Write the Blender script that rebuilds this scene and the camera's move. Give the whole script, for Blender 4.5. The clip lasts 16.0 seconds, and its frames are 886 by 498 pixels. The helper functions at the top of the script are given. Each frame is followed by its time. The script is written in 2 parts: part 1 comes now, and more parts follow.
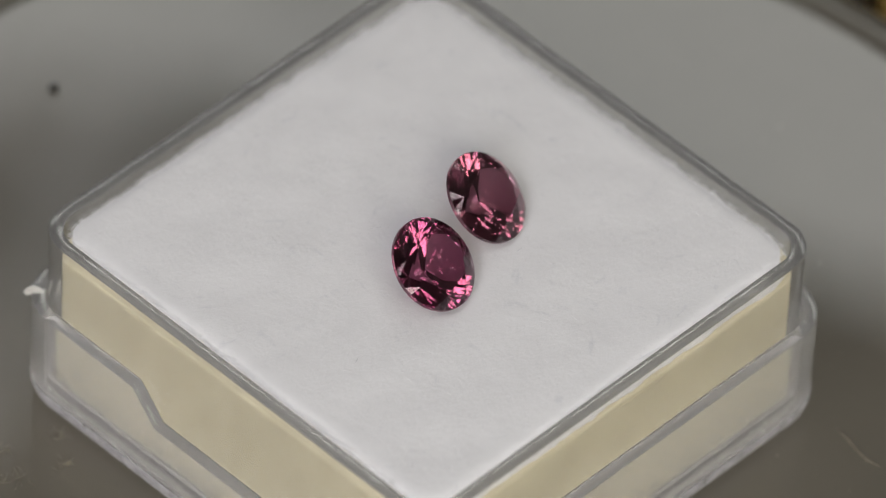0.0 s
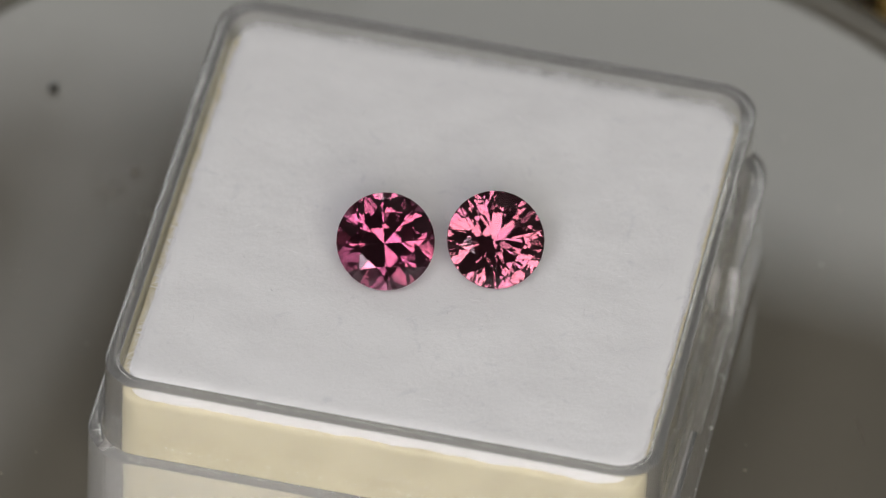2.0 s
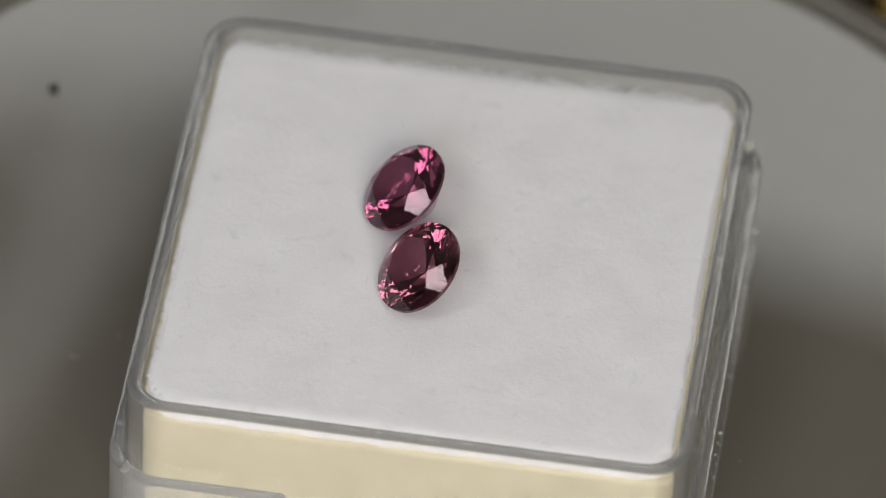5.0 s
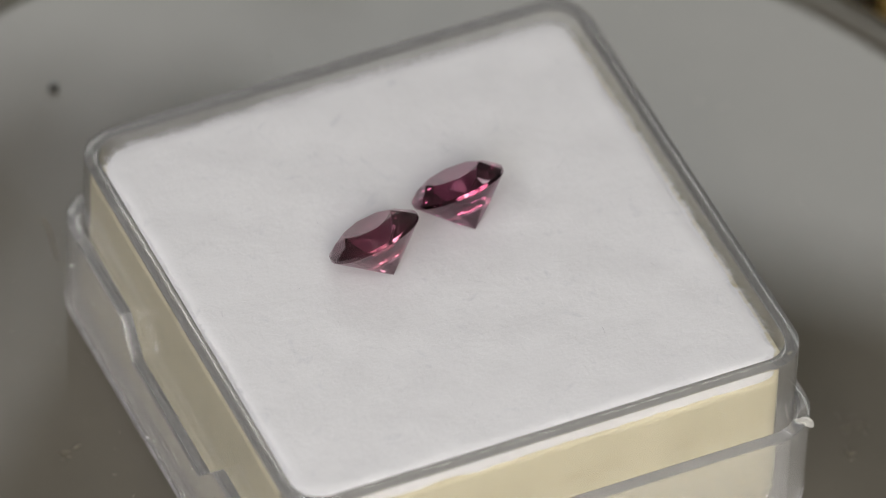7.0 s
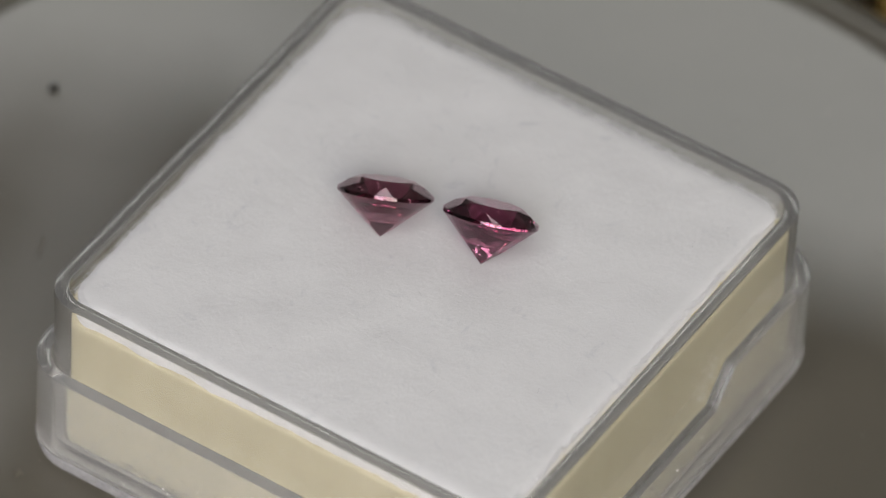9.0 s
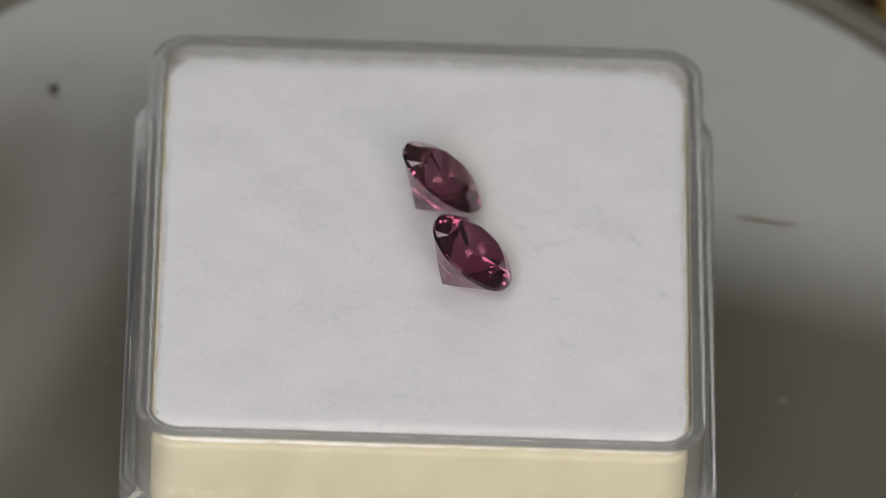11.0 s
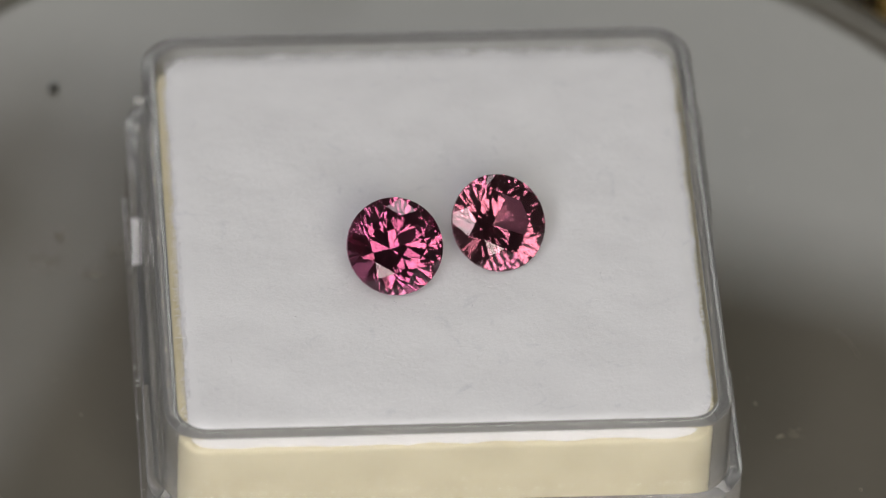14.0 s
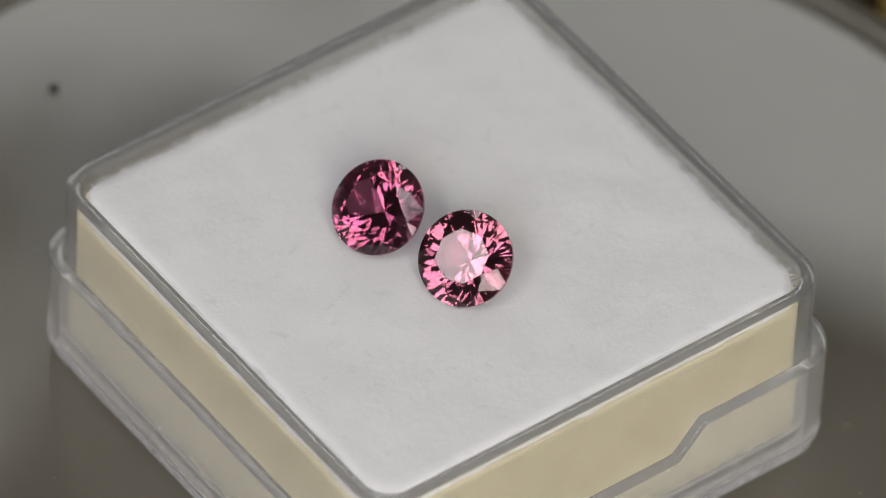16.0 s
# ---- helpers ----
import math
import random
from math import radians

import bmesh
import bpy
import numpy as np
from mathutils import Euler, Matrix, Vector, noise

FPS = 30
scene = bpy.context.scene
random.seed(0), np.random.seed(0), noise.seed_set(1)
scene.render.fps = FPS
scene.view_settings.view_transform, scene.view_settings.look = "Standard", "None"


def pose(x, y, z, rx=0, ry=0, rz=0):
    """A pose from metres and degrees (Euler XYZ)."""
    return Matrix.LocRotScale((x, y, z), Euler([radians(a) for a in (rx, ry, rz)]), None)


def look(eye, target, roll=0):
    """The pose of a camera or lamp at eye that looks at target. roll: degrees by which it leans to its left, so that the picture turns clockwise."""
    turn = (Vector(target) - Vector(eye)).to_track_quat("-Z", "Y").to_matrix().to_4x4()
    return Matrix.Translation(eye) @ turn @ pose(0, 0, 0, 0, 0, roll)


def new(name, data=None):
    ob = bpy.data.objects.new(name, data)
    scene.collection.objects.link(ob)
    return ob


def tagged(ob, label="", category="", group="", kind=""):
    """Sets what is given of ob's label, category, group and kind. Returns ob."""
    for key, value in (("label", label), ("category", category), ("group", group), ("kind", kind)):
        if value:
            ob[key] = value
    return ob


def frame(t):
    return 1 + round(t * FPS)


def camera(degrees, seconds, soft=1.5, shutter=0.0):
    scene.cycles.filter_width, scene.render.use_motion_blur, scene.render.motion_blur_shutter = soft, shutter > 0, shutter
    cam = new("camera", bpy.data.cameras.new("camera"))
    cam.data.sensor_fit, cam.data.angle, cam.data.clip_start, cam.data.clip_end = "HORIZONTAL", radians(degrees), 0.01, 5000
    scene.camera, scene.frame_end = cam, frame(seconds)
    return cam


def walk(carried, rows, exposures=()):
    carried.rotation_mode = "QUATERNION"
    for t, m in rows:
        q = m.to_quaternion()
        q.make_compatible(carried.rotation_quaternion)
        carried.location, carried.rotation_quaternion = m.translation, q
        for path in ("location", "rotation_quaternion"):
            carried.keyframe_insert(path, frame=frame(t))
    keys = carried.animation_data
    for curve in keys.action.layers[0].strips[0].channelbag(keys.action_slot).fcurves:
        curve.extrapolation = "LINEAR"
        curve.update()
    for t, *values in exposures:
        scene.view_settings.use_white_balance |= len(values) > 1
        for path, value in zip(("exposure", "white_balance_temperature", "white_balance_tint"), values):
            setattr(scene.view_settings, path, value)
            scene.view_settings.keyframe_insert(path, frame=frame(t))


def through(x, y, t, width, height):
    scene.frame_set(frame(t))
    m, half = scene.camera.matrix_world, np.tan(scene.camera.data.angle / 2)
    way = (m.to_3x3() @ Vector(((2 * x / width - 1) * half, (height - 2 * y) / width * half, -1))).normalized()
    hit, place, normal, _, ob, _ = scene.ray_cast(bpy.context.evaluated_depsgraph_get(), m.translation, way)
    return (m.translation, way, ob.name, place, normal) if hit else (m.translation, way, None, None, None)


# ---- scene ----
cam = camera(5.6005, 16.0, soft=1.0)
EYE = Vector((0.000515, -0.349654, 0.370843))
AHEAD = Vector((0.0, 0.697807, -0.716286))
STILL = look(EYE, EYE + AHEAD * 0.5, 2.948)
DIM = [(0.0, -0.06), (2.0, -0.09), (3.0, -0.09), (4.0, -0.07), (6.5, 0.04), (7.0, 0.03), (8.0, -0.11), (9.0, -0.10), (11.5, -0.07), (13.0, -0.03), (14.5, -0.10), (16.0, -0.07)]
walk(cam, [(0.0, STILL), (16.0, STILL)], DIM)
# shallow focus of the macro lens, set on the stones
cam.data.dof.use_dof = True
cam.data.dof.focus_distance = 0.497
cam.data.dof.aperture_fstop = 32.0

MM = 0.001

# ---------------------------------------------------------------- light
world = bpy.data.worlds.new("room_air")
world.use_nodes = True
world.node_tree.nodes["Background"].inputs[0].default_value = (0.9, 0.95, 1.0, 1)
world.node_tree.nodes["Background"].inputs[1].default_value = 0.02
scene.world = world


def area(name, m, width, height, radiance, colour=(1, 1, 1)):
    """A soft lamp of an even face; radiance sets its watts by its size."""
    data = bpy.data.lights.new(name, "AREA")
    data.shape, data.size, data.size_y = "RECTANGLE", width, height
    data.energy = radiance * math.pi * width * height
    data.color = colour
    ob = new(name, data)
    ob.matrix_world = m
    return ob


WARM = (1.0, 0.972, 0.945)


def around(azimuth, height, far):
    """A place far metres from the stones; degrees from the lens's side and above the level."""
    a, h = radians(azimuth), radians(height)
    return Vector((far * math.sin(a) * math.cos(h), -far * math.cos(a) * math.cos(h), 0.013 + far * math.sin(h)))


STONES = (0.0, 0.0, 0.013)
# two low wide diffusers behind the turntable, mirrored in its plate, and a thin strip beside them
area("softbox_back", look((0.1822, 0.65, 0.6472), (0.1822, 0.0, 0.6472), -16.8), 0.4183, 0.0873, 3.7, (0.99, 1.0, 0.98))
area("softbox_back", look((-0.1928, 0.65, 0.5799), (-0.1928, 0.0, 0.5799)), 0.3364, 0.0858, 3.7, (0.99, 1.0, 0.98))
area("strip_back", look((-0.0610, 0.65, 0.662), (-0.0610, 0.0, 0.662), -21), 0.009, 0.11, 2.2)
# small extra patch lamp, added to lighten the plate's left edge
area("strip_back", look((-0.0718, 0.65, 0.630), (-0.0718, 0.0, 0.630), 20), 0.0236, 0.0255, 1.5)
# two bright panels on both sides of the lens
for azimuth in (-22.0, -9.0):
    area("panel_left", look(around(azimuth, 33.0, 0.45), STONES), 0.075, 0.19, 6.3, (0.968, 0.955, 1.02))
for azimuth, width in ((6.5, 0.083), (23.0, 0.105)):
    area("panel_right", look(around(azimuth, 33.0, 0.45), STONES), width, 0.19, 6.8, (1.03, 0.985, 0.88))
# two bars of the light above the lens
area("bar_above", look(around(12, 61.6, 0.45), STONES), 0.15, 0.028, 4.8, WARM)
area("bar_above", look(around(48, 58.2, 0.45), STONES, 12), 0.13, 0.028, 5.0, WARM)
area("bar_overhead", look((0.062, -0.036, 0.433), (0.062, -0.036, 0.0), 15), 0.20, 0.035, 4.5, (0.97, 1.0, 0.98))
# softbox above, to the front
area("softbox_top", look((-0.194, -0.185, 0.374), STONES), 0.112, 0.13, 6.5, WARM)


# ---------------------------------------------------------------- materials
def material(name):
    m = bpy.data.materials.new(name)
    m.use_nodes = True
    nodes, links = m.node_tree.nodes, m.node_tree.links
    return m, nodes, links, nodes["Principled BSDF"]


def grain(nodes, links, scale, detail=4.0, rough=0.6):
    """Noise over the thing's own space, scale in cells a metre."""
    co = nodes.new("ShaderNodeTexCoord")
    no = nodes.new("ShaderNodeTexNoise")
    no.inputs["Scale"].default_value = scale
    no.inputs["Detail"].default_value = detail
    no.inputs["Roughness"].default_value = rough
    links.new(co.outputs["Object"], no.inputs["Vector"])
    return no


def ramp(nodes, links, source, stops):
    r = nodes.new("ShaderNodeValToRGB")
    links.new(source, r.inputs[0])
    while len(r.color_ramp.elements) < len(stops):
        r.color_ramp.elements.new(0.5)
    for e, (at, col) in zip(r.color_ramp.elements, stops):
        e.position, e.color = at, (*col, 1)
    return r


def bump(nodes, links, source, bsdf, distance, strength=1.0, normal=None):
    b = nodes.new("ShaderNodeBump")
    b.inputs["Distance"].default_value = distance
    b.inputs["Strength"].default_value = strength
    links.new(source, b.inputs["Height"])
    if normal:
        links.new(normal.outputs[0], b.inputs["Normal"])
    links.new(b.outputs[0], bsdf.inputs["Normal"])
    return b


def mat_plain(name, colour, rough=0.5, metal=0.0, spread=0.12, scale=900.0, relief=0.00002):
    m, n, l, b = material(name)
    no = grain(n, l, scale)
    lo = tuple(c * (1 - spread) for c in colour)
    hi = tuple(min(1, c * (1 + spread)) for c in colour)
    l.new(ramp(n, l, no.outputs[0], [(0.3, lo), (0.7, hi)]).outputs[0], b.inputs["Base Color"])
    b.inputs["Roughness"].default_value = rough
    b.inputs["Metallic"].default_value = metal
    bump(n, l, no.outputs[0], b, relief)
    return m


def mat_cotton():
    m, n, l, b = material("white_cotton")
    fine, broad = grain(n, l, 5200, 6, 0.7), grain(n, l, 420, 4, 0.55)
    mixed = n.new("ShaderNodeMath")
    mixed.operation = "MULTIPLY_ADD"
    l.new(fine.outputs[0], mixed.inputs[0])
    mixed.inputs[1].default_value = 0.35
    l.new(broad.outputs[0], mixed.inputs[2])
    col = ramp(n, l, mixed.outputs[0], [(0.38, (0.76, 0.755, 0.775)), (0.60, (0.79, 0.785, 0.805)), (0.85, (0.815, 0.81, 0.83))])
    wisp = grain(n, l, 330, 9, 0.62)
    wisp.inputs["Distortion"].default_value = 2.5
    thin = ramp(n, l, wisp.outputs[0], [(0.0, (1, 1, 1)), (0.60, (1, 1, 1)), (0.72, (0.90, 0.905, 0.92))])
    over = n.new("ShaderNodeMix")
    over.data_type, over.blend_type = "RGBA", "MULTIPLY"
    over.inputs["Factor"].default_value = 1.0
    l.new(col.outputs[0], over.inputs["A"])
    l.new(thin.outputs[0], over.inputs["B"])
    l.new(over.outputs["Result"], b.inputs["Base Color"])
    b.inputs["Roughness"].default_value = 0.95
    b.inputs["Specular IOR Level"].default_value = 0.1
    first = bump(n, l, broad.outputs[0], b, 0.0002, 0.15)
    clump = bump(n, l, grain(n, l, 1500, 5, 0.6).outputs[0], b, 0.0001, 0.35, first)
    bump(n, l, fine.outputs[0], b, 0.00008, 0.35, clump)
    return m


def mat_foam():
    m, n, l, b = material("cream_foam")
    cells = n.new("ShaderNodeTexVoronoi")
    cells.inputs["Scale"].default_value = 2600
    co = n.new("ShaderNodeTexCoord")
    l.new(co.outputs["Object"], cells.inputs["Vector"])
    broad = grain(n, l, 420, 7, 0.7)
    l.new(ramp(n, l, broad.outputs[0], [(0.28, (0.47, 0.415, 0.275)), (0.5, (0.55, 0.494, 0.335)), (0.72, (0.61, 0.55, 0.385))]).outputs[0], b.inputs["Base Color"])
    b.inputs["Roughness"].default_value = 0.9
    bump(n, l, cells.outputs["Distance"], b, 0.00006, 0.3)
    return m


def mat_clear(name, through):
    """Clear polystyrene, lightly rubbed."""
    m, n, l, b = material(name)
    b.inputs["Base Color"].default_value = (0.90, 0.895, 0.885, 1)
    b.inputs["Transmission Weight"].default_value = through
    b.inputs["IOR"].default_value = 1.5
    no = grain(n, l, 700, 5)
    l.new(ramp(n, l, no.outputs[0], [(0.45, (0.015, 0.015, 0.015)), (0.75, (0.07, 0.07, 0.07))]).outputs[0], b.inputs["Roughness"])
    bump(n, l, no.outputs[0], b, 0.00003, 0.25)
    return m


def mat_edge_haze():
    """Half-clear whitish film that paints the light scattered in a plastic edge."""
    m, n, l, b = material("edge_haze_film")
    n.remove(b)
    white, clear, both = n.new("ShaderNodeBsdfDiffuse"), n.new("ShaderNodeBsdfTransparent"), n.new("ShaderNodeMixShader")
    white.inputs["Color"].default_value = (0.80, 0.78, 0.80, 1)
    no = grain(n, l, 1200, 5)
    l.new(ramp(n, l, no.outputs[0], [(0.3, (0.75, 0.75, 0.75)), (0.7, (0.5, 0.5, 0.5))]).outputs[0], both.inputs[0])
    l.new(white.outputs[0], both.inputs[1])
    l.new(clear.outputs[0], both.inputs[2])
    l.new(both.outputs[0], n["Material Output"].inputs[0])
    return m


def mat_gem(name, colour):
    """Polished coloured stone: each passage and inner reflection takes up colour, the polish stays white."""
    m, n, l, b = material(name)
    n.remove(b)
    polish, both = n.new("ShaderNodeBsdfGlossy"), n.new("ShaderNodeMixShader")
    glass = n.new("ShaderNodeBsdfGlass")
    glass.inputs["Color"].default_value = (*colour, 1)
    glass.inputs["IOR"].default_value = 1.76
    glass.inputs["Roughness"].default_value = 0.0
    polish.inputs["Roughness"].default_value = 0.0
    polish.inputs["Color"].default_value = (1, 1, 1, 1)
    edge, power, level = n.new("ShaderNodeLayerWeight"), n.new("ShaderNodeMath"), n.new("ShaderNodeMath")
    edge.inputs["Blend"].default_value = 0.5
    power.operation, power.inputs[1].default_value = "POWER", 5.0
    level.operation, level.inputs[1].default_value, level.inputs[2].default_value = "MULTIPLY_ADD", 0.6, 0.022
    l.new(edge.outputs["Facing"], power.inputs[0])
    l.new(power.outputs[0], level.inputs[0])
    l.new(level.outputs[0], both.inputs[0])
    l.new(glass.outputs[0], both.inputs[1])
    l.new(polish.outputs[0], both.inputs[2])
    l.new(both.outputs[0], n["Material Output"].inputs[0])
    return m


def mat_plate():
    """Glossy grey-brown plastic with fine rubbing."""
    m, n, l, b = material("grey_plate")
    broad, fine = grain(n, l, 60, 4), grain(n, l, 2500, 3)
    l.new(ramp(n, l, broad.outputs[0], [(0.3, (0.118, 0.108, 0.088)), (0.7, (0.132, 0.120, 0.098))]).outputs[0], b.inputs["Base Color"])
    l.new(ramp(n, l, fine.outputs[0], [(0.4, (0.008, 0.008, 0.008)), (0.8, (0.025, 0.025, 0.025))]).outputs[0], b.inputs["Roughness"])
    b.inputs["IOR"].default_value = 1.5
    return m


CLEAR, RUBBED = mat_clear("clear_plastic", 0.92), mat_clear("rubbed_clear_plastic", 0.855)
CLEAREST, HAZY = mat_clear("clearest_edge", 0.985), mat_clear("hazy_clear_edge", 0.865)
COTTON, FOAM, PLATE = mat_cotton(), mat_foam(), mat_plate()
WALL = mat_plain("grey_wall_paint", (0.62, 0.61, 0.59), 0.8, 0, 0.1, 6, 0.0005)
BOARD = mat_plain("dark_bench_top", (0.035, 0.037, 0.042), 0.5, 0, 0.2, 80, 0.0001)
DARK = mat_plain("black_plastic", (0.02, 0.02, 0.022), 0.4)
AMBER = mat_plain("amber_card", (0.78, 0.52, 0.16), 0.6, 0, 0.15, 200)
FILLER = mat_plain("grey_filler_face", (0.50, 0.50, 0.485), 0.7, 0, 0.06, 120)
EDGE_HAZE = mat_edge_haze()
PORE_SHADE = mat_plain("pore_shade", (0.11, 0.095, 0.065), 0.9)
GRAIN = mat_plain("pale_foam_grain", (0.62, 0.57, 0.43), 0.9)
SPARK = mat_plain("white_speck", (0.88, 0.87, 0.84), 0.4)
DUST = mat_plain("dark_dust", (0.012, 0.010, 0.008), 0.9)
HAIR = mat_plain("grey_hair", (0.48, 0.48, 0.51), 0.8)
LINT = mat_plain("pale_lint", (0.27, 0.235, 0.18), 0.9)
PINK_A = mat_gem("rose_stone", (0.715, 0.475, 0.575))
PINK_B = mat_gem("pink_stone", (0.72, 0.515, 0.58))


# ---------------------------------------------------------------- mesh helpers
def mesh_of(name, bm, mat, angle=30):
    bmesh.ops.scale(bm, vec=(1000, 1000, 1000), verts=bm.verts)
    bmesh.ops.recalc_face_normals(bm, faces=bm.faces)
    if bm.calc_volume(signed=True) < 0:
        bmesh.ops.reverse_faces(bm, faces=bm.faces)
    bmesh.ops.scale(bm, vec=(MM, MM, MM), verts=bm.verts)
    me = bpy.data.meshes.new(name)
    bm.to_mesh(me)
    bm.free()
    me.materials.append(mat)
    if angle:
        me.polygons.foreach_set("use_smooth", [True] * len(me.polygons))
        me.set_sharp_from_angle(angle=radians(angle))
    return me


def part(name, bm, mat, parent=None, label="", angle=30, kind=""):
    ob = new(name, mesh_of(name, bm, mat, angle))
    if parent:
        ob.parent = parent
    return tagged(ob, label, kind=kind)


SIDE_STOPS = (-6.45, -4.65, 4.65, 6.45)


def square_ring(half, radius, arc=9):
    """Points round a square with rounded corners, in mm, with the same count for every size."""
    pts = []
    for k in range(4):
        turn = k * math.pi / 2
        side = [(half, y) for y in SIDE_STOPS]
        c = half - radius
        side += [(c + radius * math.cos(a), c + radius * math.sin(a)) for a in np.linspace(0, math.pi / 2, arc)]
        for x, y in side:
            pts.append((x * math.cos(turn) - y * math.sin(turn), x * math.sin(turn) + y * math.cos(turn)))
    return pts


def skin(bm, rings, close_first=True, close_last=True):
    """Bridges rings of (x, y, z) in mm into one closed skin."""
    made = [[bm.verts.new((x * MM, y * MM, z * MM)) for x, y, z in ring] for ring in rings]
    n = len(made[0])
    for a, b in zip(made, made[1:]):
        for i in range(n):
            bm.faces.new((a[i], a[(i + 1) % n], b[(i + 1) % n], b[i]))
    if close_first:
        bm.faces.new(list(reversed(made[0])))
    if close_last:
        bm.faces.new(made[-1])
    return made


def lathe(profile, steps=128):
    """A turned body from (radius, z) in mm."""
    bm = bmesh.new()
    rings = []
    for r, z in profile:
        rings.append([(r * math.cos(a), r * math.sin(a), z) for a in np.linspace(0, 2 * math.pi, steps, endpoint=False)])
    skin(bm, rings)
    return bm


def block(x0, x1, y0, y1, z0, z1, bevel=0.0):
    bm = bmesh.new()
    bmesh.ops.create_cube(bm, size=1.0)
    for v in bm.verts:
        v.co = Vector((x0 + (v.co.x + 0.5) * (x1 - x0), y0 + (v.co.y + 0.5) * (y1 - y0), z0 + (v.co.z + 0.5) * (z1 - z0)))
    if bevel:
        bmesh.ops.bevel(bm, geom=bm.edges[:], offset=bevel, segments=2, affect="EDGES", profile=0.5)
    return bm


def chip(bm, at, radius, rnd):
    """A tiny angular crumb at a place in mm."""
    top = [bm.verts.new((at + Vector((rnd.uniform(-1, 1), rnd.uniform(-1, 1), rnd.uniform(-0.7, 0.7))) * radius) * MM) for _ in range(4)]
    for a, b, c in ((0, 1, 2), (0, 2, 3), (0, 3, 1), (1, 3, 2)):
        bm.faces.new((top[a], top[b], top[c]))


def strand(bm, pts, radius):
    """A thin three-sided fibre through points in mm."""
    rings = []
    for i, p in enumerate(pts):
        p = Vector(p)
        a, b = Vector(pts[max(0, i - 1)]), Vector(pts[min(len(pts) - 1, i + 1)])
        d = (b - a).normalized()
        u = d.orthogonal().normalized()
        w = d.cross(u)
        r = radius * (1.0 if 0 < i < len(pts) - 1 else 0.5)
        rings.append([tuple(p + (u * math.cos(k * 2.0944) + w * math.sin(k * 2.0944)) * r) for k in range(3)])
    skin(bm, rings)


# ---------------------------------------------------------------- the room around
def room():
    # unseen walls, set close and pale so that they bounce light onto the stones
    lo, hi, floor_z, top = -0.75, 0.75, -0.75, 0.85
    t = 0.1
    for name, box in (("wall_north", (lo - t, hi + t, hi, hi + t, floor_z, top)), ("wall_south", (lo - t, hi + t, lo - t, lo, floor_z, top)),
                      ("wall_east", (hi, hi + t, lo, hi, floor_z, top)), ("wall_west", (lo - t, lo, lo, hi, floor_z, top)),
                      ("ceiling", (lo - t, hi + t, lo - t, hi + t, top, top + t)), ("floor", (lo - t, hi + t, lo - t, hi + t, floor_z - t, floor_z))):
        ob = part(name, block(*box), WALL, angle=0)
        tagged(ob, "unseen plain pale grey surface that closes the dim corner and bounces light", name.split("_")[0], kind="structure")


def bench():
    ob = part("bench_top", block(-0.5, 0.5, -0.28, 0.42, -0.075, -0.045, 0.002), BOARD)
    tagged(ob, "dark matt bench top under the turntable", "table")
    for x in (-0.47, 0.47):
        for y in (-0.25, 0.39):
            part("leg", block(x - 0.02, x + 0.02, y - 0.02, y + 0.02, -0.75, -0.075, 0.002), DARK, ob)


def turntable():
    ob = tagged(new("turntable"), "small display turntable with a glossy grey plate", "turntable")
    part("base", lathe([(36, -45), (37, -44), (37, -8), (36.4, -7), (10, -7), (10, -6.1)]), DARK, ob, "black plastic drive body")
    prof = [(30, -6.0), (41.2, -6.0), (41.9, -5.3), (42.0, -1.2), (41.8, -0.5), (41.4, -0.16), (40.9, -0.04), (40.2, -0.02), (39.75, -0.035), (39.6, -0.075), (39.45, -0.085), (39.3, -0.065),
            (39.15, -0.01), (38.9, 0.0), (38.6, 0.0), (30, 0.0), (10, 0.0)]
    plate_part = part("plate", lathe(prof, 200), PLATE, ob, "glossy grey round plate with a grooved rim")
    rnd, bm = random.Random(5), bmesh.new()
    for _ in range(260):
        a, r = rnd.uniform(0, 6.283), 38 * math.sqrt(rnd.uniform(0.18, 1))
        chip(bm, Vector((r * math.cos(a), r * math.sin(a), 0.04)), 0.03 + 0.10 * rnd.random() ** 3, rnd)
    part("dust", bm, LINT, plate_part, "scattered pale dust", 0, "stuff")
    return plate_part


# ---------------------------------------------------------------- the box
def ledge(x, y):
    """Height of the outer tray's edge: low between the thumb notches of two sides."""
    if abs(x) < 14:
        return 7.55
    return float(np.interp(abs(y), (4.65, 6.45), (5.50, 7.55)))


def tray(half, wall, radius, foot, top, floor_top, notched=False):
    """A clear square tray; foot is the height of its underside."""
    bm = bmesh.new()

    def ring(h, r, z):
        return [(x, y, z) for x, y in square_ring(h, r)]

    def lip(h, r, down):
        if notched:
            return [(x, y, ledge(x, y) - down) for x, y in square_ring(h, r)]
        return ring(h, r, top - down)

    rings = [ring(half - 1.1, radius - 0.9, foot), ring(half - 0.62, radius - 0.5, foot + 0.12), ring(half - 0.22, radius - 0.15, foot + 0.45), ring(half - 0.04, radius, foot + 1.0), ring(half, radius, foot + 1.6), ring(half, radius, foot + 1.72)]
    rings += [lip(half, radius, 0.14), lip(half, radius, 0.07), lip(half - 0.02, radius - 0.02, 0.02), lip(half - 0.07, radius - 0.05, 0.0)]
    inner = radius - wall * 0.8
    rings += [lip(half - wall + 0.07, inner + 0.05, 0.0), lip(half - wall + 0.02, inner + 0.02, 0.02), lip(half - wall, inner, 0.07), lip(half - wall, inner, 0.14)]
    rings += [ring(half - wall, inner, floor_top + 0.62), ring(half - wall, inner, floor_top + 0.5), ring(half - wall - 0.12, inner - 0.1, floor_top + 0.14), ring(half - wall - 0.5, inner - 0.4, floor_top)]
    skin(bm, rings)
    return bm


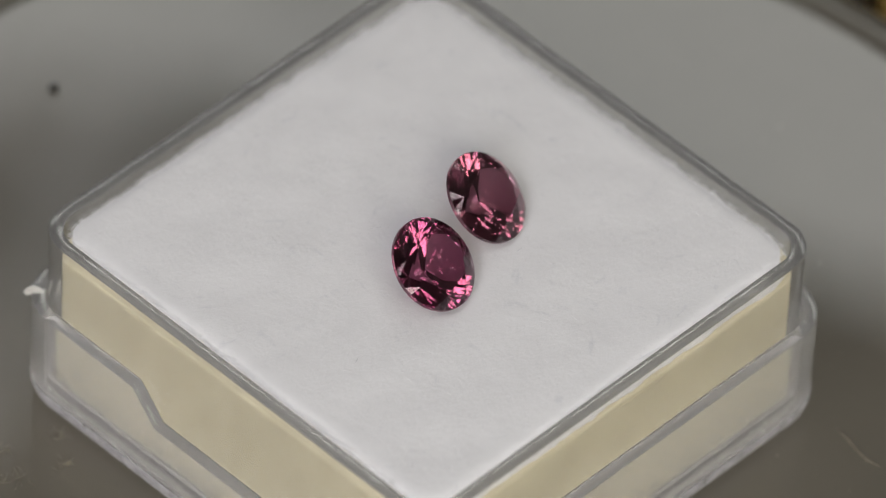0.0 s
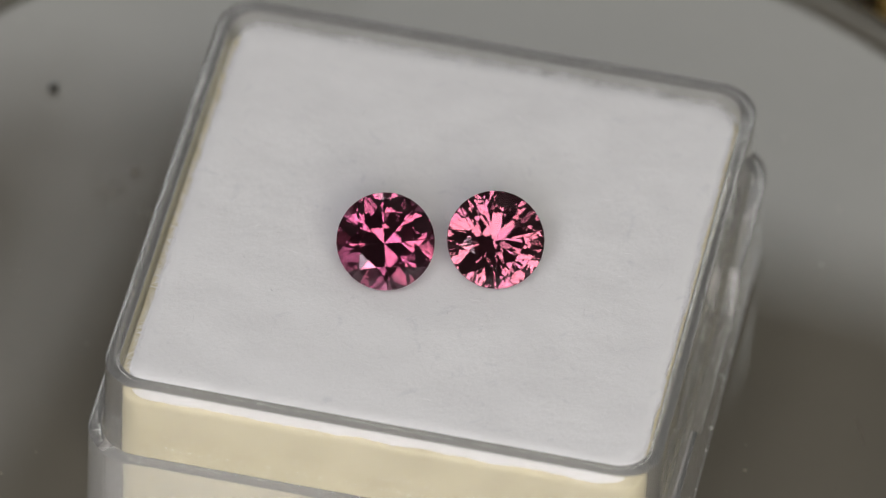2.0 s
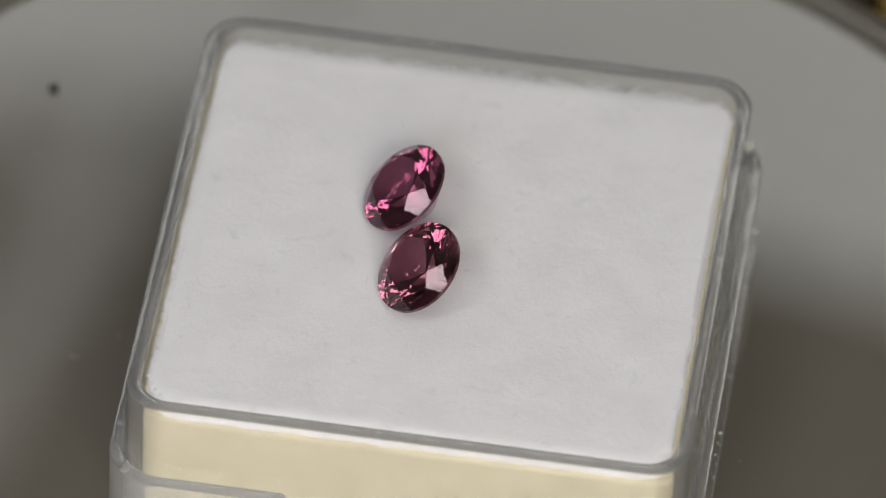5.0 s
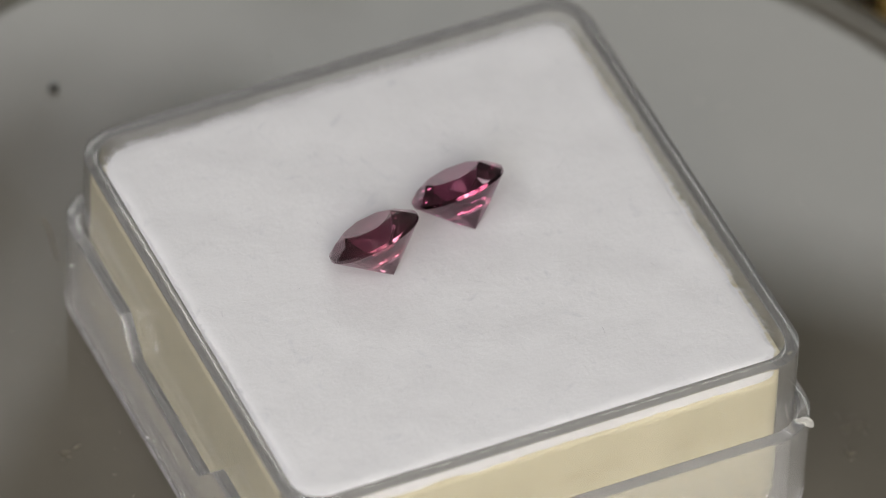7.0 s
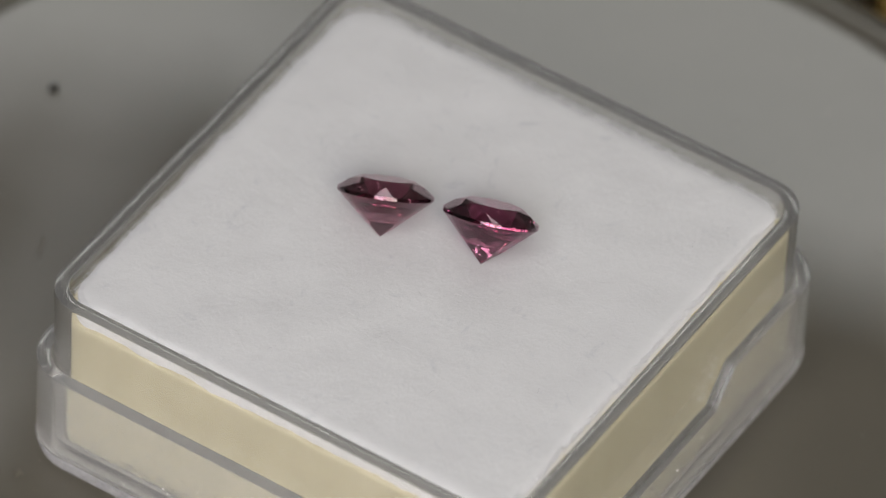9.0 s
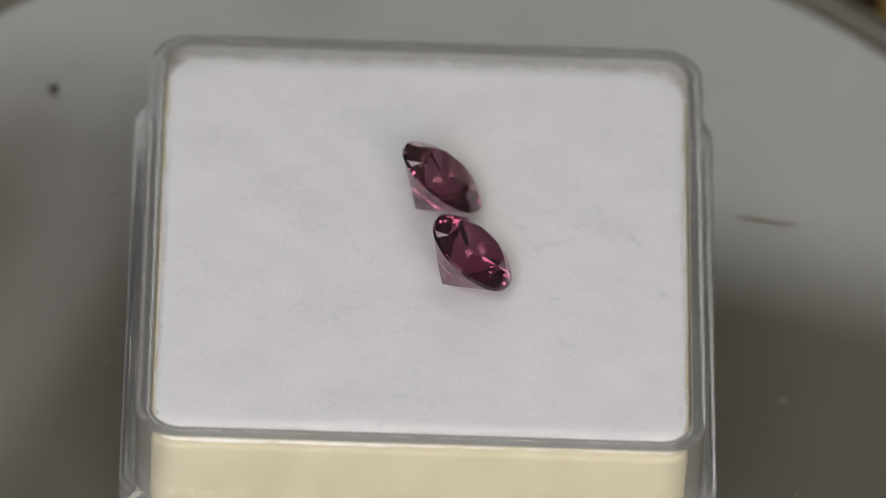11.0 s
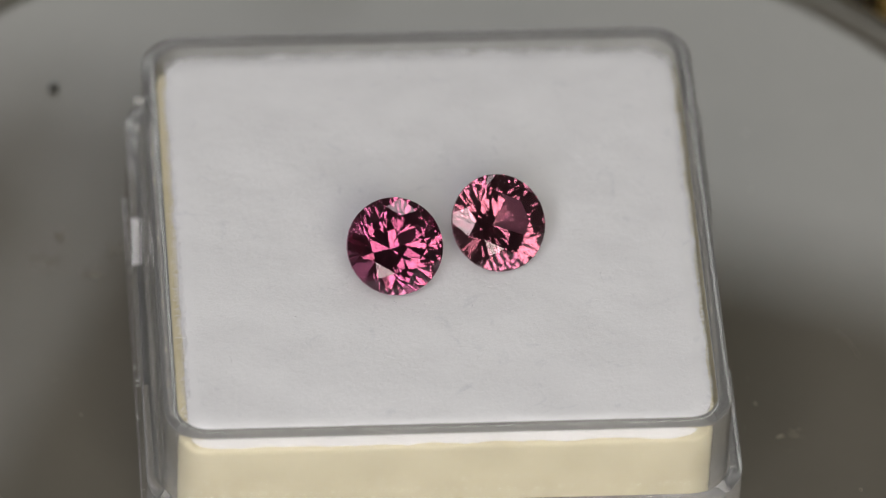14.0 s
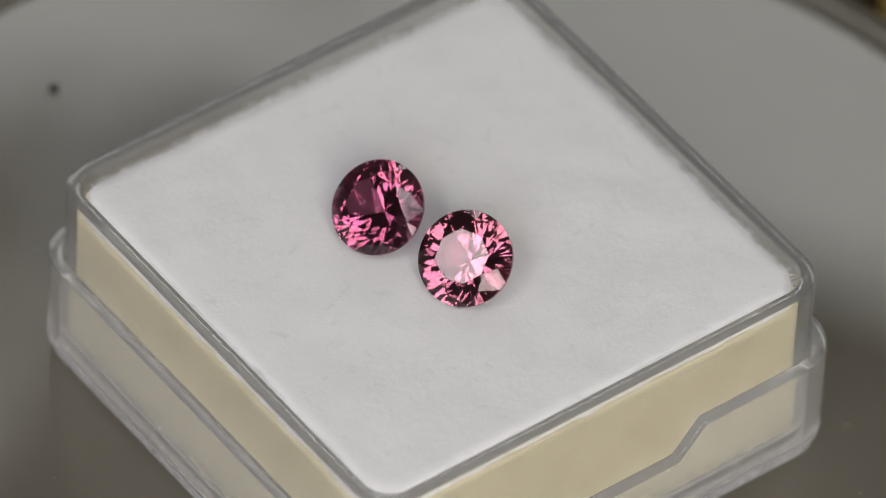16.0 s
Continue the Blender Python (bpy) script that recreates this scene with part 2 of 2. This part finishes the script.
def gem_box():
    ob = new("gem_box")
    tagged(ob, "clear plastic square gem box with a stepped lower half", "box")
    outer = part("outer_tray", tray(16.35, 0.74, 2.9, 0.02, 7.55, 0.9, True), RUBBED, ob, "clear tray with notched upper edge", 35)
    inner = part("inner_tray", tray(15.5, 0.78, 2.3, 0.98, 12.7, 1.7), CLEAR, ob, "clear tray with a plain rim", 35)
    # lip faces are clearer than the outer tray, hazier than the inner one
    for tray_part, lip_mat in ((outer, CLEAREST), (inner, HAZY)):
        tray_part.data.materials.append(lip_mat)
        for f in tray_part.data.polygons:
            if f.normal.z > 0.3 and f.center.z > 5 * MM:
                f.material_index = 1
    # torn flake of plastic on one corner of the ledge
    bm = bmesh.new()
    rnd = random.Random(4)
    rings = []
    for i in range(6):
        s = i / 5
        c = Vector((-15.15 - 0.4 * s, 15.3 + 0.42 * s + 0.1 * math.sin(s * 6), 7.40 + 0.22 * math.sin(s * 3.0)))
        w, h = 0.6 * (1 - 0.5 * s) + rnd.uniform(-0.12, 0.12), 0.30 + rnd.uniform(-0.05, 0.05)
        rings.append([(c.x + w * math.cos(a) * 0.6, c.y - w * math.cos(a) * 0.5, c.z + h * math.sin(a)) for a in np.linspace(0, 6.283, 7, endpoint=False)])
    skin(bm, rings)
    flake = part("flake", bm, FLAKE, outer, "torn whitish flake of plastic")
    # thin whitish film painting the light that scatters in the bottom edge
    bm = bmesh.new()
    shape = ((0.62, 0.5, 0.105), (0.22, 0.15, 0.44), (0.04, 0.0, 1.0), (0.0, 0.0, 1.45))
    rings = [[(x, y, z) for x, y in square_ring(16.37 - d, 2.9 - r)] for d, r, z in shape]
    rings += [[(x, y, z) for x, y in square_ring(16.358 - d, 2.9 - r)] for d, r, z in reversed(shape)]
    made = skin(bm, rings, False, False)
    for i in range(len(made[0])):
        q = (i + 1) % len(made[0])
        bm.faces.new((made[-1][i], made[-1][q], made[0][q], made[0][i]))
    part("foot_edge", bm, EDGE_HAZE, outer, "bottom edge with its whitish scattered light painted on").visible_shadow = False
    bm = bmesh.new()
    for _ in range(240):
        k, along = rnd.randrange(4), rnd.uniform(-13.5, 13.5)
        p = Vector((16.36, along, 1.7 + 3.8 * rnd.random() ** 1.6))
        p.rotate(Matrix.Rotation(k * math.pi / 2, 3, "Z"))
        chip(bm, p, rnd.uniform(0.025, 0.06) + 0.06 * rnd.random() ** 4, rnd)
    part("specks", bm, SPARK, outer, "tiny whitish specks on the plastic", 0, "stuff")
    for o in (outer, inner):
        o.visible_shadow = False
    return ob


FLAKE = mat_plain("stressed_plastic", (0.62, 0.61, 0.57), 0.5, 0, 0.1, 4000, 0.00006)


def foam_pad():
    bm = bmesh.new()
    rnd = random.Random(7)
    rings = []
    for z, inset in ((1.72, 0.5), (1.85, 0.25), (2.1, 0.1), (3.2, 0.04), (5.0, 0.03), (8.0, 0.03), (10.7, 0.03), (10.95, 0.05), (11.08, 0.11), (11.13, 0.2)):
        jag = 0.22 if z < 2.0 else 0.05
        rings.append([(x * (1 + rnd.uniform(-jag, jag) * 0.01), y * (1 + rnd.uniform(-jag, jag) * 0.01), z + (rnd.uniform(0, jag) if z > 1.8 else 0) + ((0.30 if abs(x) > abs(y) else 0.0) if z > 10 else 0)) for x, y in square_ring(14.68 - inset, 1.6)])
    skin(bm, rings)
    ob = tagged(part("foam_pad", bm, FOAM, angle=40), "cream yellow foam block inside the clear box", "foam pad")
    # torn pale grains along the cut lower edge, and dark chips painting shaded hollows
    for name, mat, count, label in (("pores", PORE_SHADE, 4200, "dark chips painting the shade in torn pores along the lower edge"), ("grains", GRAIN, 2400, "pale torn grains along the lower edge")):
        bm = bmesh.new()
        for _ in range(count):
            k, along = rnd.randrange(4), rnd.uniform(-13.6, 13.6)
            ragged = 0.45 + 0.75 * max(0.0, 0.5 + noise.noise(Vector((along * 0.35, k * 7.0, 1.0))))
            p = Vector((14.64 - rnd.uniform(0, 0.04), along, 1.9 + abs(rnd.gauss(0, ragged * 1.5))))
            p.rotate(Matrix.Rotation(k * math.pi / 2, 3, "Z"))
            chip(bm, p, 0.05 + 0.15 * rnd.random() ** 2, rnd)
        part(name, bm, mat, ob, label, 0, "stuff")
    return ob


COTTON_TOP = 12.13
# where the stones press into the cotton: place, depth and width in mm
PRESSED = [(-2.74, -1.06, 0.16, 1.3), (-2.2, -2.8, 0.06, 1.6), (2.92, 0.44, 0.07, 1.3), (3.5, -1.0, 0.03, 1.6)]


def cotton_height(x, y):
    v = Vector((x * 0.25, y * 0.25, 3.0))
    f = Vector((x * 0.6, y * 0.6, 8.0))
    away = min(1.0, math.hypot(x, y) / 7.0)
    pressed = sum(deep * math.exp(-((x - px) ** 2 + (y - py) ** 2) / wide ** 2) for px, py, deep, wide in PRESSED)
    return COTTON_TOP - pressed + (0.10 * noise.noise(v) + 0.03 * noise.noise(f)) * away ** 2


def cotton_sheet():
    half, r = 14.42, 1.9

    def outline(a):
        """Distance from the middle to the rounded square's edge in the direction a."""
        c, s = abs(math.cos(a)), abs(math.sin(a))
        d = half / max(c, s)
        k = half - r
        if c * d > k and s * d > k:
            m = (c + s) * k
            d = m + math.sqrt(max(0.0, m * m - (2 * k * k - r * r)))
        if math.cos(a) < 0:
            # the sheet is cut a little short on one side
            d = min(d, (half - 0.3) / max(c, 0.01))
        return d * (1 + 0.008 * noise.noise(Vector((math.cos(a) * 9, math.sin(a) * 9, 0))) + 0.005 * noise.noise(Vector((math.cos(a) * 40, math.sin(a) * 40, 5))))

    around = 480
    steps = list(np.linspace(0.02, 0.94, 46)) + [0.965, 0.982, 0.993, 1.0]
    bm = bmesh.new()
    rings = []
    for s in steps:
        ring = []
        for i in range(around):
            a = 2 * math.pi * i / around
            d = outline(a) * s
            x, y = d * math.cos(a), d * math.sin(a)
            z = cotton_height(x, y)
            if s > 0.95:
                z -= 0.2 * ((s - 0.95) / 0.05) ** 2
            ring.append((x, y, z))
        rings.append(ring)
    for z in (11.4, 10.7, 10.6):
        rings.append([(x * (1.0 if z > 10.6 else 0.97), y * (1.0 if z > 10.6 else 0.97), z + (0.60 if abs(x) > abs(y) else 0.30) * (z < 11) + 0.14 * noise.noise(Vector((x * 0.35, y * 0.35, 2.0))) + 0.08 * noise.noise(Vector((x * 3, y * 3, z)))) for x, y, _ in rings[len(steps) - 1]])
    skin(bm, rings)
    ob = tagged(part("cotton_sheet", bm, COTTON, angle=60), "white fuzzy cotton sheet on the foam in the box", "padding")
    # fuzz round the edge and short lint on the top
    rnd = random.Random(11)
    bm = bmesh.new()
    for _ in range(9000):
        a = rnd.uniform(0, 2 * math.pi)
        d = outline(a) * rnd.uniform(0.975, 1.0)
        p = Vector((d * math.cos(a), d * math.sin(a), 0))
        p.z = COTTON_TOP - 0.18 + rnd.uniform(-0.15, 0.1)
        out = Vector((math.cos(a + rnd.uniform(-0.9, 0.9)), math.sin(a + rnd.uniform(-0.9, 0.9)), rnd.uniform(-0.1, 0.7)))
        ln = rnd.uniform(0.1, 0.5)
        q = p + out * ln
        k = max(abs(q.x), abs(q.y))
        if k > 14.6:
            q.x, q.y = q.x * 14.6 / k, q.y * 14.6 / k
        strand(bm, [tuple(p), tuple((p + q) / 2 + Vector((0, 0, 0.04))), tuple(q)], 0.009)
    for _ in range(260):
        x, y = rnd.uniform(-13.5, 13.5), rnd.uniform(-13.5, 13.5)
        a, ln = rnd.uniform(0, 6.3), rnd.uniform(0.2, 0.6)
        bend = rnd.uniform(-0.8, 0.8)
        pts = []
        for s in (0, 0.33, 0.66, 1):
            px, py = x + ln * s * math.cos(a + bend * s), y + ln * s * math.sin(a + bend * s)
            pts.append((px, py, cotton_height(px, py) + 0.01 + 0.03 * math.sin(s * 3.14)))
        strand(bm, pts, 0.007)
    part("fuzz", bm, COTTON, ob, "loose white cotton fibres", 60, "stuff")
    return ob


# ---------------------------------------------------------------- the stones
def brilliant(name, label, mat, across, crown, table, pavilion, lower, turn):
    """A round brilliant; the origin lies at the middle of its girdle."""
    R = across / 2
    g = across * 0.019
    tc = crown * across / (R * (1 - table))
    tp = pavilion * across / R
    verts, faces = [], {"table": [], "crown": [], "girdle": [], "pavilion": []}

    def v(rad, a, z):
        verts.append((rad * math.cos(a) * MM, rad * math.sin(a) * MM, z * MM))
        return len(verts) - 1

    h = math.pi / 8
    t = turn
    tab = [v(R * table, t + 2 * k * h, g + crown * across) for k in range(8)]
    rm = R * (table + 0.21)
    mid = [v(rm, t + (2 * k + 1) * h, g + (R - rm * math.cos(h)) * tc) for k in range(8)]
    gu = [v(R, t + k * h / 2, g) for k in range(32)]
    gl = [v(R, t + k * h / 2, -g) for k in range(32)]
    rl = R * lower
    low = [v(rl, t + (2 * k + 1) * h, -g - (R - rl * math.cos(h)) * tp) for k in range(8)]
    cul = v(0, 0, -g - R * tp)
    faces["table"].append(tab)
    for k in range(8):
        n, q = (k + 1) % 8, (4 * k + 4) % 32
        faces["crown"] += [(tab[k], mid[k], tab[n]), (tab[k], mid[k - 1], gu[4 * k], mid[k]),
                           (mid[k], gu[4 * k], gu[4 * k + 1], gu[4 * k + 2]), (mid[k], gu[4 * k + 2], gu[4 * k + 3], gu[q])]
        faces["pavilion"] += [(cul, low[k], gl[4 * k], low[k - 1]), (low[k], gl[4 * k + 2], gl[4 * k + 1], gl[4 * k]), (low[k], gl[q], gl[4 * k + 3], gl[4 * k + 2])]
    faces["girdle"] = [(gu[k], gl[k], gl[(k + 1) % 32], gu[(k + 1) % 32]) for k in range(32)]
    ob = new(name)
    for piece, polys in faces.items():
        used = sorted({i for f in polys for i in f})
        at = {i: n for n, i in enumerate(used)}
        outward = []
        for f in polys:
            a, b, c = (Vector(verts[i]) for i in f[:3])
            mean = sum((Vector(verts[i]) for i in f), Vector()) / len(f)
            f = [at[i] for i in f]
            outward.append(f if (b - a).cross(c - a).dot(mean + Vector((0, 0, 0.2 * R * MM))) > 0 else f[::-1])
        me = bpy.data.meshes.new(piece)
        me.from_pydata([verts[i] for i in used], [], outward)
        me.materials.append(mat)
        if piece == "girdle":
            me.polygons.foreach_set("use_smooth", [True] * len(me.polygons))
        new(piece, me).parent = ob
    return tagged(ob, label, "gemstone", "gemstones in the box")


def stone_pose(middle, culet):
    """Stands the stone with its axis from the culet to the girdle's middle; heights from the box's rim, in mm."""
    c, q = Vector(middle), Vector(culet)
    m = (c - q).to_track_quat("Z", "Y").to_matrix().to_4x4()
    return Matrix.Translation((c + Vector((0, 0, 12.7))) * MM) @ m


# ---------------------------------------------------------------- small things
# stands in for dust on the camera's sensor, so the plate turns under it
def sensor_speck():
    bm = bmesh.new()
    bmesh.ops.create_icosphere(bm, subdivisions=2, radius=0.30 * MM)
    for v in bm.verts:
        v.co *= 1 + 0.25 * noise.noise(v.co * 6000)
        v.co.z *= 0.6
    ob = part("sensor_speck", bm, DUST)
    ob.location = (-22.5 * MM, 22.9 * MM, 0.15 * MM)
    return tagged(ob, "tiny black speck standing in for a dust spot on the sensor", "dust")


def lint(name, pts, radius):
    bm = bmesh.new()
    strand(bm, pts, radius)
    return tagged(part(name, bm, LINT), "pale curled lint fibre lying on the grey plate", "lint", "lint on the plate")


def dust_clump(x, y, reach, seed):
    """A loose tangle of short fibres lying on the plate."""
    rnd = random.Random(seed)
    bm = bmesh.new()
    for _ in range(14):
        a, b = rnd.uniform(0, 6.283), rnd.uniform(-1.5, 1.5)
        px, py = x + rnd.gauss(0, 0.35) * reach, y + rnd.gauss(0, 0.35) * reach
        pts = []
        for k in range(5):
            pts.append((px, py, 0.03 + 0.05 * abs(math.sin(k + a))))
            px, py = px + reach * 0.2 * math.cos(a + b * k / 4), py + reach * 0.2 * math.sin(a + b * k / 4)
        strand(bm, pts, rnd.uniform(0.009, 0.022))
    return tagged(part("dust_clump", bm, LINT), "small pale tangle of dust lying on the grey plate", "dust", "dust on the plate")


def cotton_lint():
    """Thin grey hairs caught in the cotton; each keeps its place on the sheet."""
    rnd = random.Random(21)
    made = []
    for x, y in ((12.75, -0.65), (-11.6, -9.4), (-13.0, -12.5), (-12.1, -13.0), (8.1, 9.0), (1.7, -5.1), (-0.9, -9.5), (-9.4, -3.9), (9.1, -8.6), (5.2, -4.9), (-8.0, -5.8),
                 (9.1, -3.1), (-2.4, -1.6), (-1.5, 3.0), (8.4, -0.5), (-12.6, -11.3), (3.6, -3.8), (-6.0, 8.5), (3.0, 11.0), (-10.5, 5.0)):
        a, ln, bend = rnd.uniform(0, 6.3), rnd.uniform(0.35, 1.1), rnd.uniform(-2.2, 2.2)
        pts, px, py = [], x, y
        for k in range(7):
            pts.append((px, py, cotton_height(px, py) + 0.01 + 0.02 * math.sin(k)))
            px, py = px + ln / 6 * math.cos(a + bend * k / 6), py + ln / 6 * math.sin(a + bend * k / 6)
        bm = bmesh.new()
        strand(bm, pts, rnd.uniform(0.005, 0.009))
        made.append(tagged(part("hair", bm, HAIR), "fine grey hair caught in the white cotton", "lint", "hairs on the cotton"))
    return made


def backdrop_things():
    ob = part("black_case", block(-0.004, 0.0256, 0.045, 0.075, -0.045, -0.010, 0.002), DARK)
    tagged(ob, "small black plastic case behind the turntable", "case")
    ob = part("amber_block", block(0.0263, 0.060, 0.043, 0.060, -0.045, -0.008, 0.002), AMBER)
    tagged(ob, "amber yellow block beside the black case", "block")
    # added filler block: keeps the corner past the plate as pale as the plate
    ob = part("grey_filler", block(-0.075, -0.0205, 0.020, 0.060, -0.045, -0.009, 0.001), FILLER)
    tagged(ob, "pale grey block added to fill the corner behind the turntable", "block")



room()
bench()
backdrop_things()
sensor_speck()
plate = turntable()
box = gem_box()
foam = foam_pad()
cotton = cotton_sheet()
hairs = cotton_lint()
STONE_A = brilliant("gemstone", "deep rose pink round brilliant gemstone lying tilted on white cotton", PINK_A, 5.43, 0.130, 0.60, 0.469, 0.40, 0.417)
STONE_B = brilliant("gemstone", "bright pink round brilliant gemstone lying tilted on white cotton", PINK_B, 5.43, 0.130, 0.57, 0.432, 0.27, 0.468)
fibre_a = lint("lint_fibre", [(15.01, -17.63, 0.1), (14.88, -18.6, 0.1), (14.61, -19.56, 0.12), (14.5, -20.49, 0.1), (14.67, -21.27, 0.08)], 0.06)
fibre_b = lint("lint_fibre", [(23.7, 4.2, 0.1), (24.3, 3.2, 0.12), (24.7, 2.1, 0.1)], 0.03)
fibre_c = lint("lint_fibre", [(19.45, -3.95, 0.1), (19.66, -3.89, 0.12), (19.9, -3.8, 0.1)], 0.09)

clumps = [dust_clump(*c) for c in ((-17.1, 11.9, 0.7, 1), (-18.25, 10.05, 0.6, 2), (-21.3, 11.4, 0.9, 3), (20.6, -3.7, 0.45, 4), (-20.1, 13.2, 0.5, 5), (0.5, -20.0, 0.35, 6), (15.3, 18.2, 0.4, 7))]

# the plate's turn: seconds, degrees, and the box's slip on it in mm
TURN = [(0, 47.21, 0.12, -0.17), (0.5, 32.81, 0.09, -0.20), (1, 18.50, 0.07, -0.18), (1.5, 4.31, 0.05, -0.17), (2, -10.10, 0.03, -0.12), (2.5, -24.42, 0, -0.12),
        (3, -38.59, -0.02, -0.10), (3.5, -53.04, -0.02, -0.08), (4, -67.48, -0.02, -0.08), (6.5, -139.25, -0.03, -0.13), (7, -153.39, -0.05, -0.11),
        (7.5, -167.85, -0.03, -0.10), (8, -182.33, -0.04, -0.06), (8.5, -196.80, -0.03, -0.04), (9, -211.35, -0.03, -0.02), (11.5, -282.73, 0.02, 0.08),
        (12.5, -311.05, 0.04, 0.03), (13, -325.33, 0.04, 0.10), (13.5, -339.68, 0.01, 0.19), (14, -353.98, 0, 0.23), (14.5, -368.34, -0.02, 0.25),
        (15, -382.78, -0.05, 0.25), (15.5, -397.14, -0.06, 0.26), (16, -411.45, -0.09, 0.29)]
BOX_AT = pose(-0.083 * MM, 0.566 * MM, 0)


def turned(local, slips=True):
    rows, cols = [], list(zip(*TURN))
    for t in np.arange(0, 16.01, 0.5):
        a, dx, dy = (float(np.interp(t, cols[0], c)) for c in cols[1:])
        k = MM if slips else 0.0
        rows.append((float(t), pose(dx * k, dy * k, 0, 0, 0, a) @ local))
    return rows


def motions():
    walk(plate, turned(Matrix(), False))
    for ob in (fibre_a, fibre_b, fibre_c, *clumps):
        walk(ob, turned(Matrix(), False))
    for ob in (box, foam, cotton, *hairs):
        walk(ob, turned(BOX_AT))
    walk(STONE_A, turned(stone_pose((-2.37, -2.06, 1.37), (-2.795, -0.578, -0.598))))
    walk(STONE_B, turned(stone_pose((3.47, -0.36, 1.28), (2.863, 1.003, -0.561))))


motions()
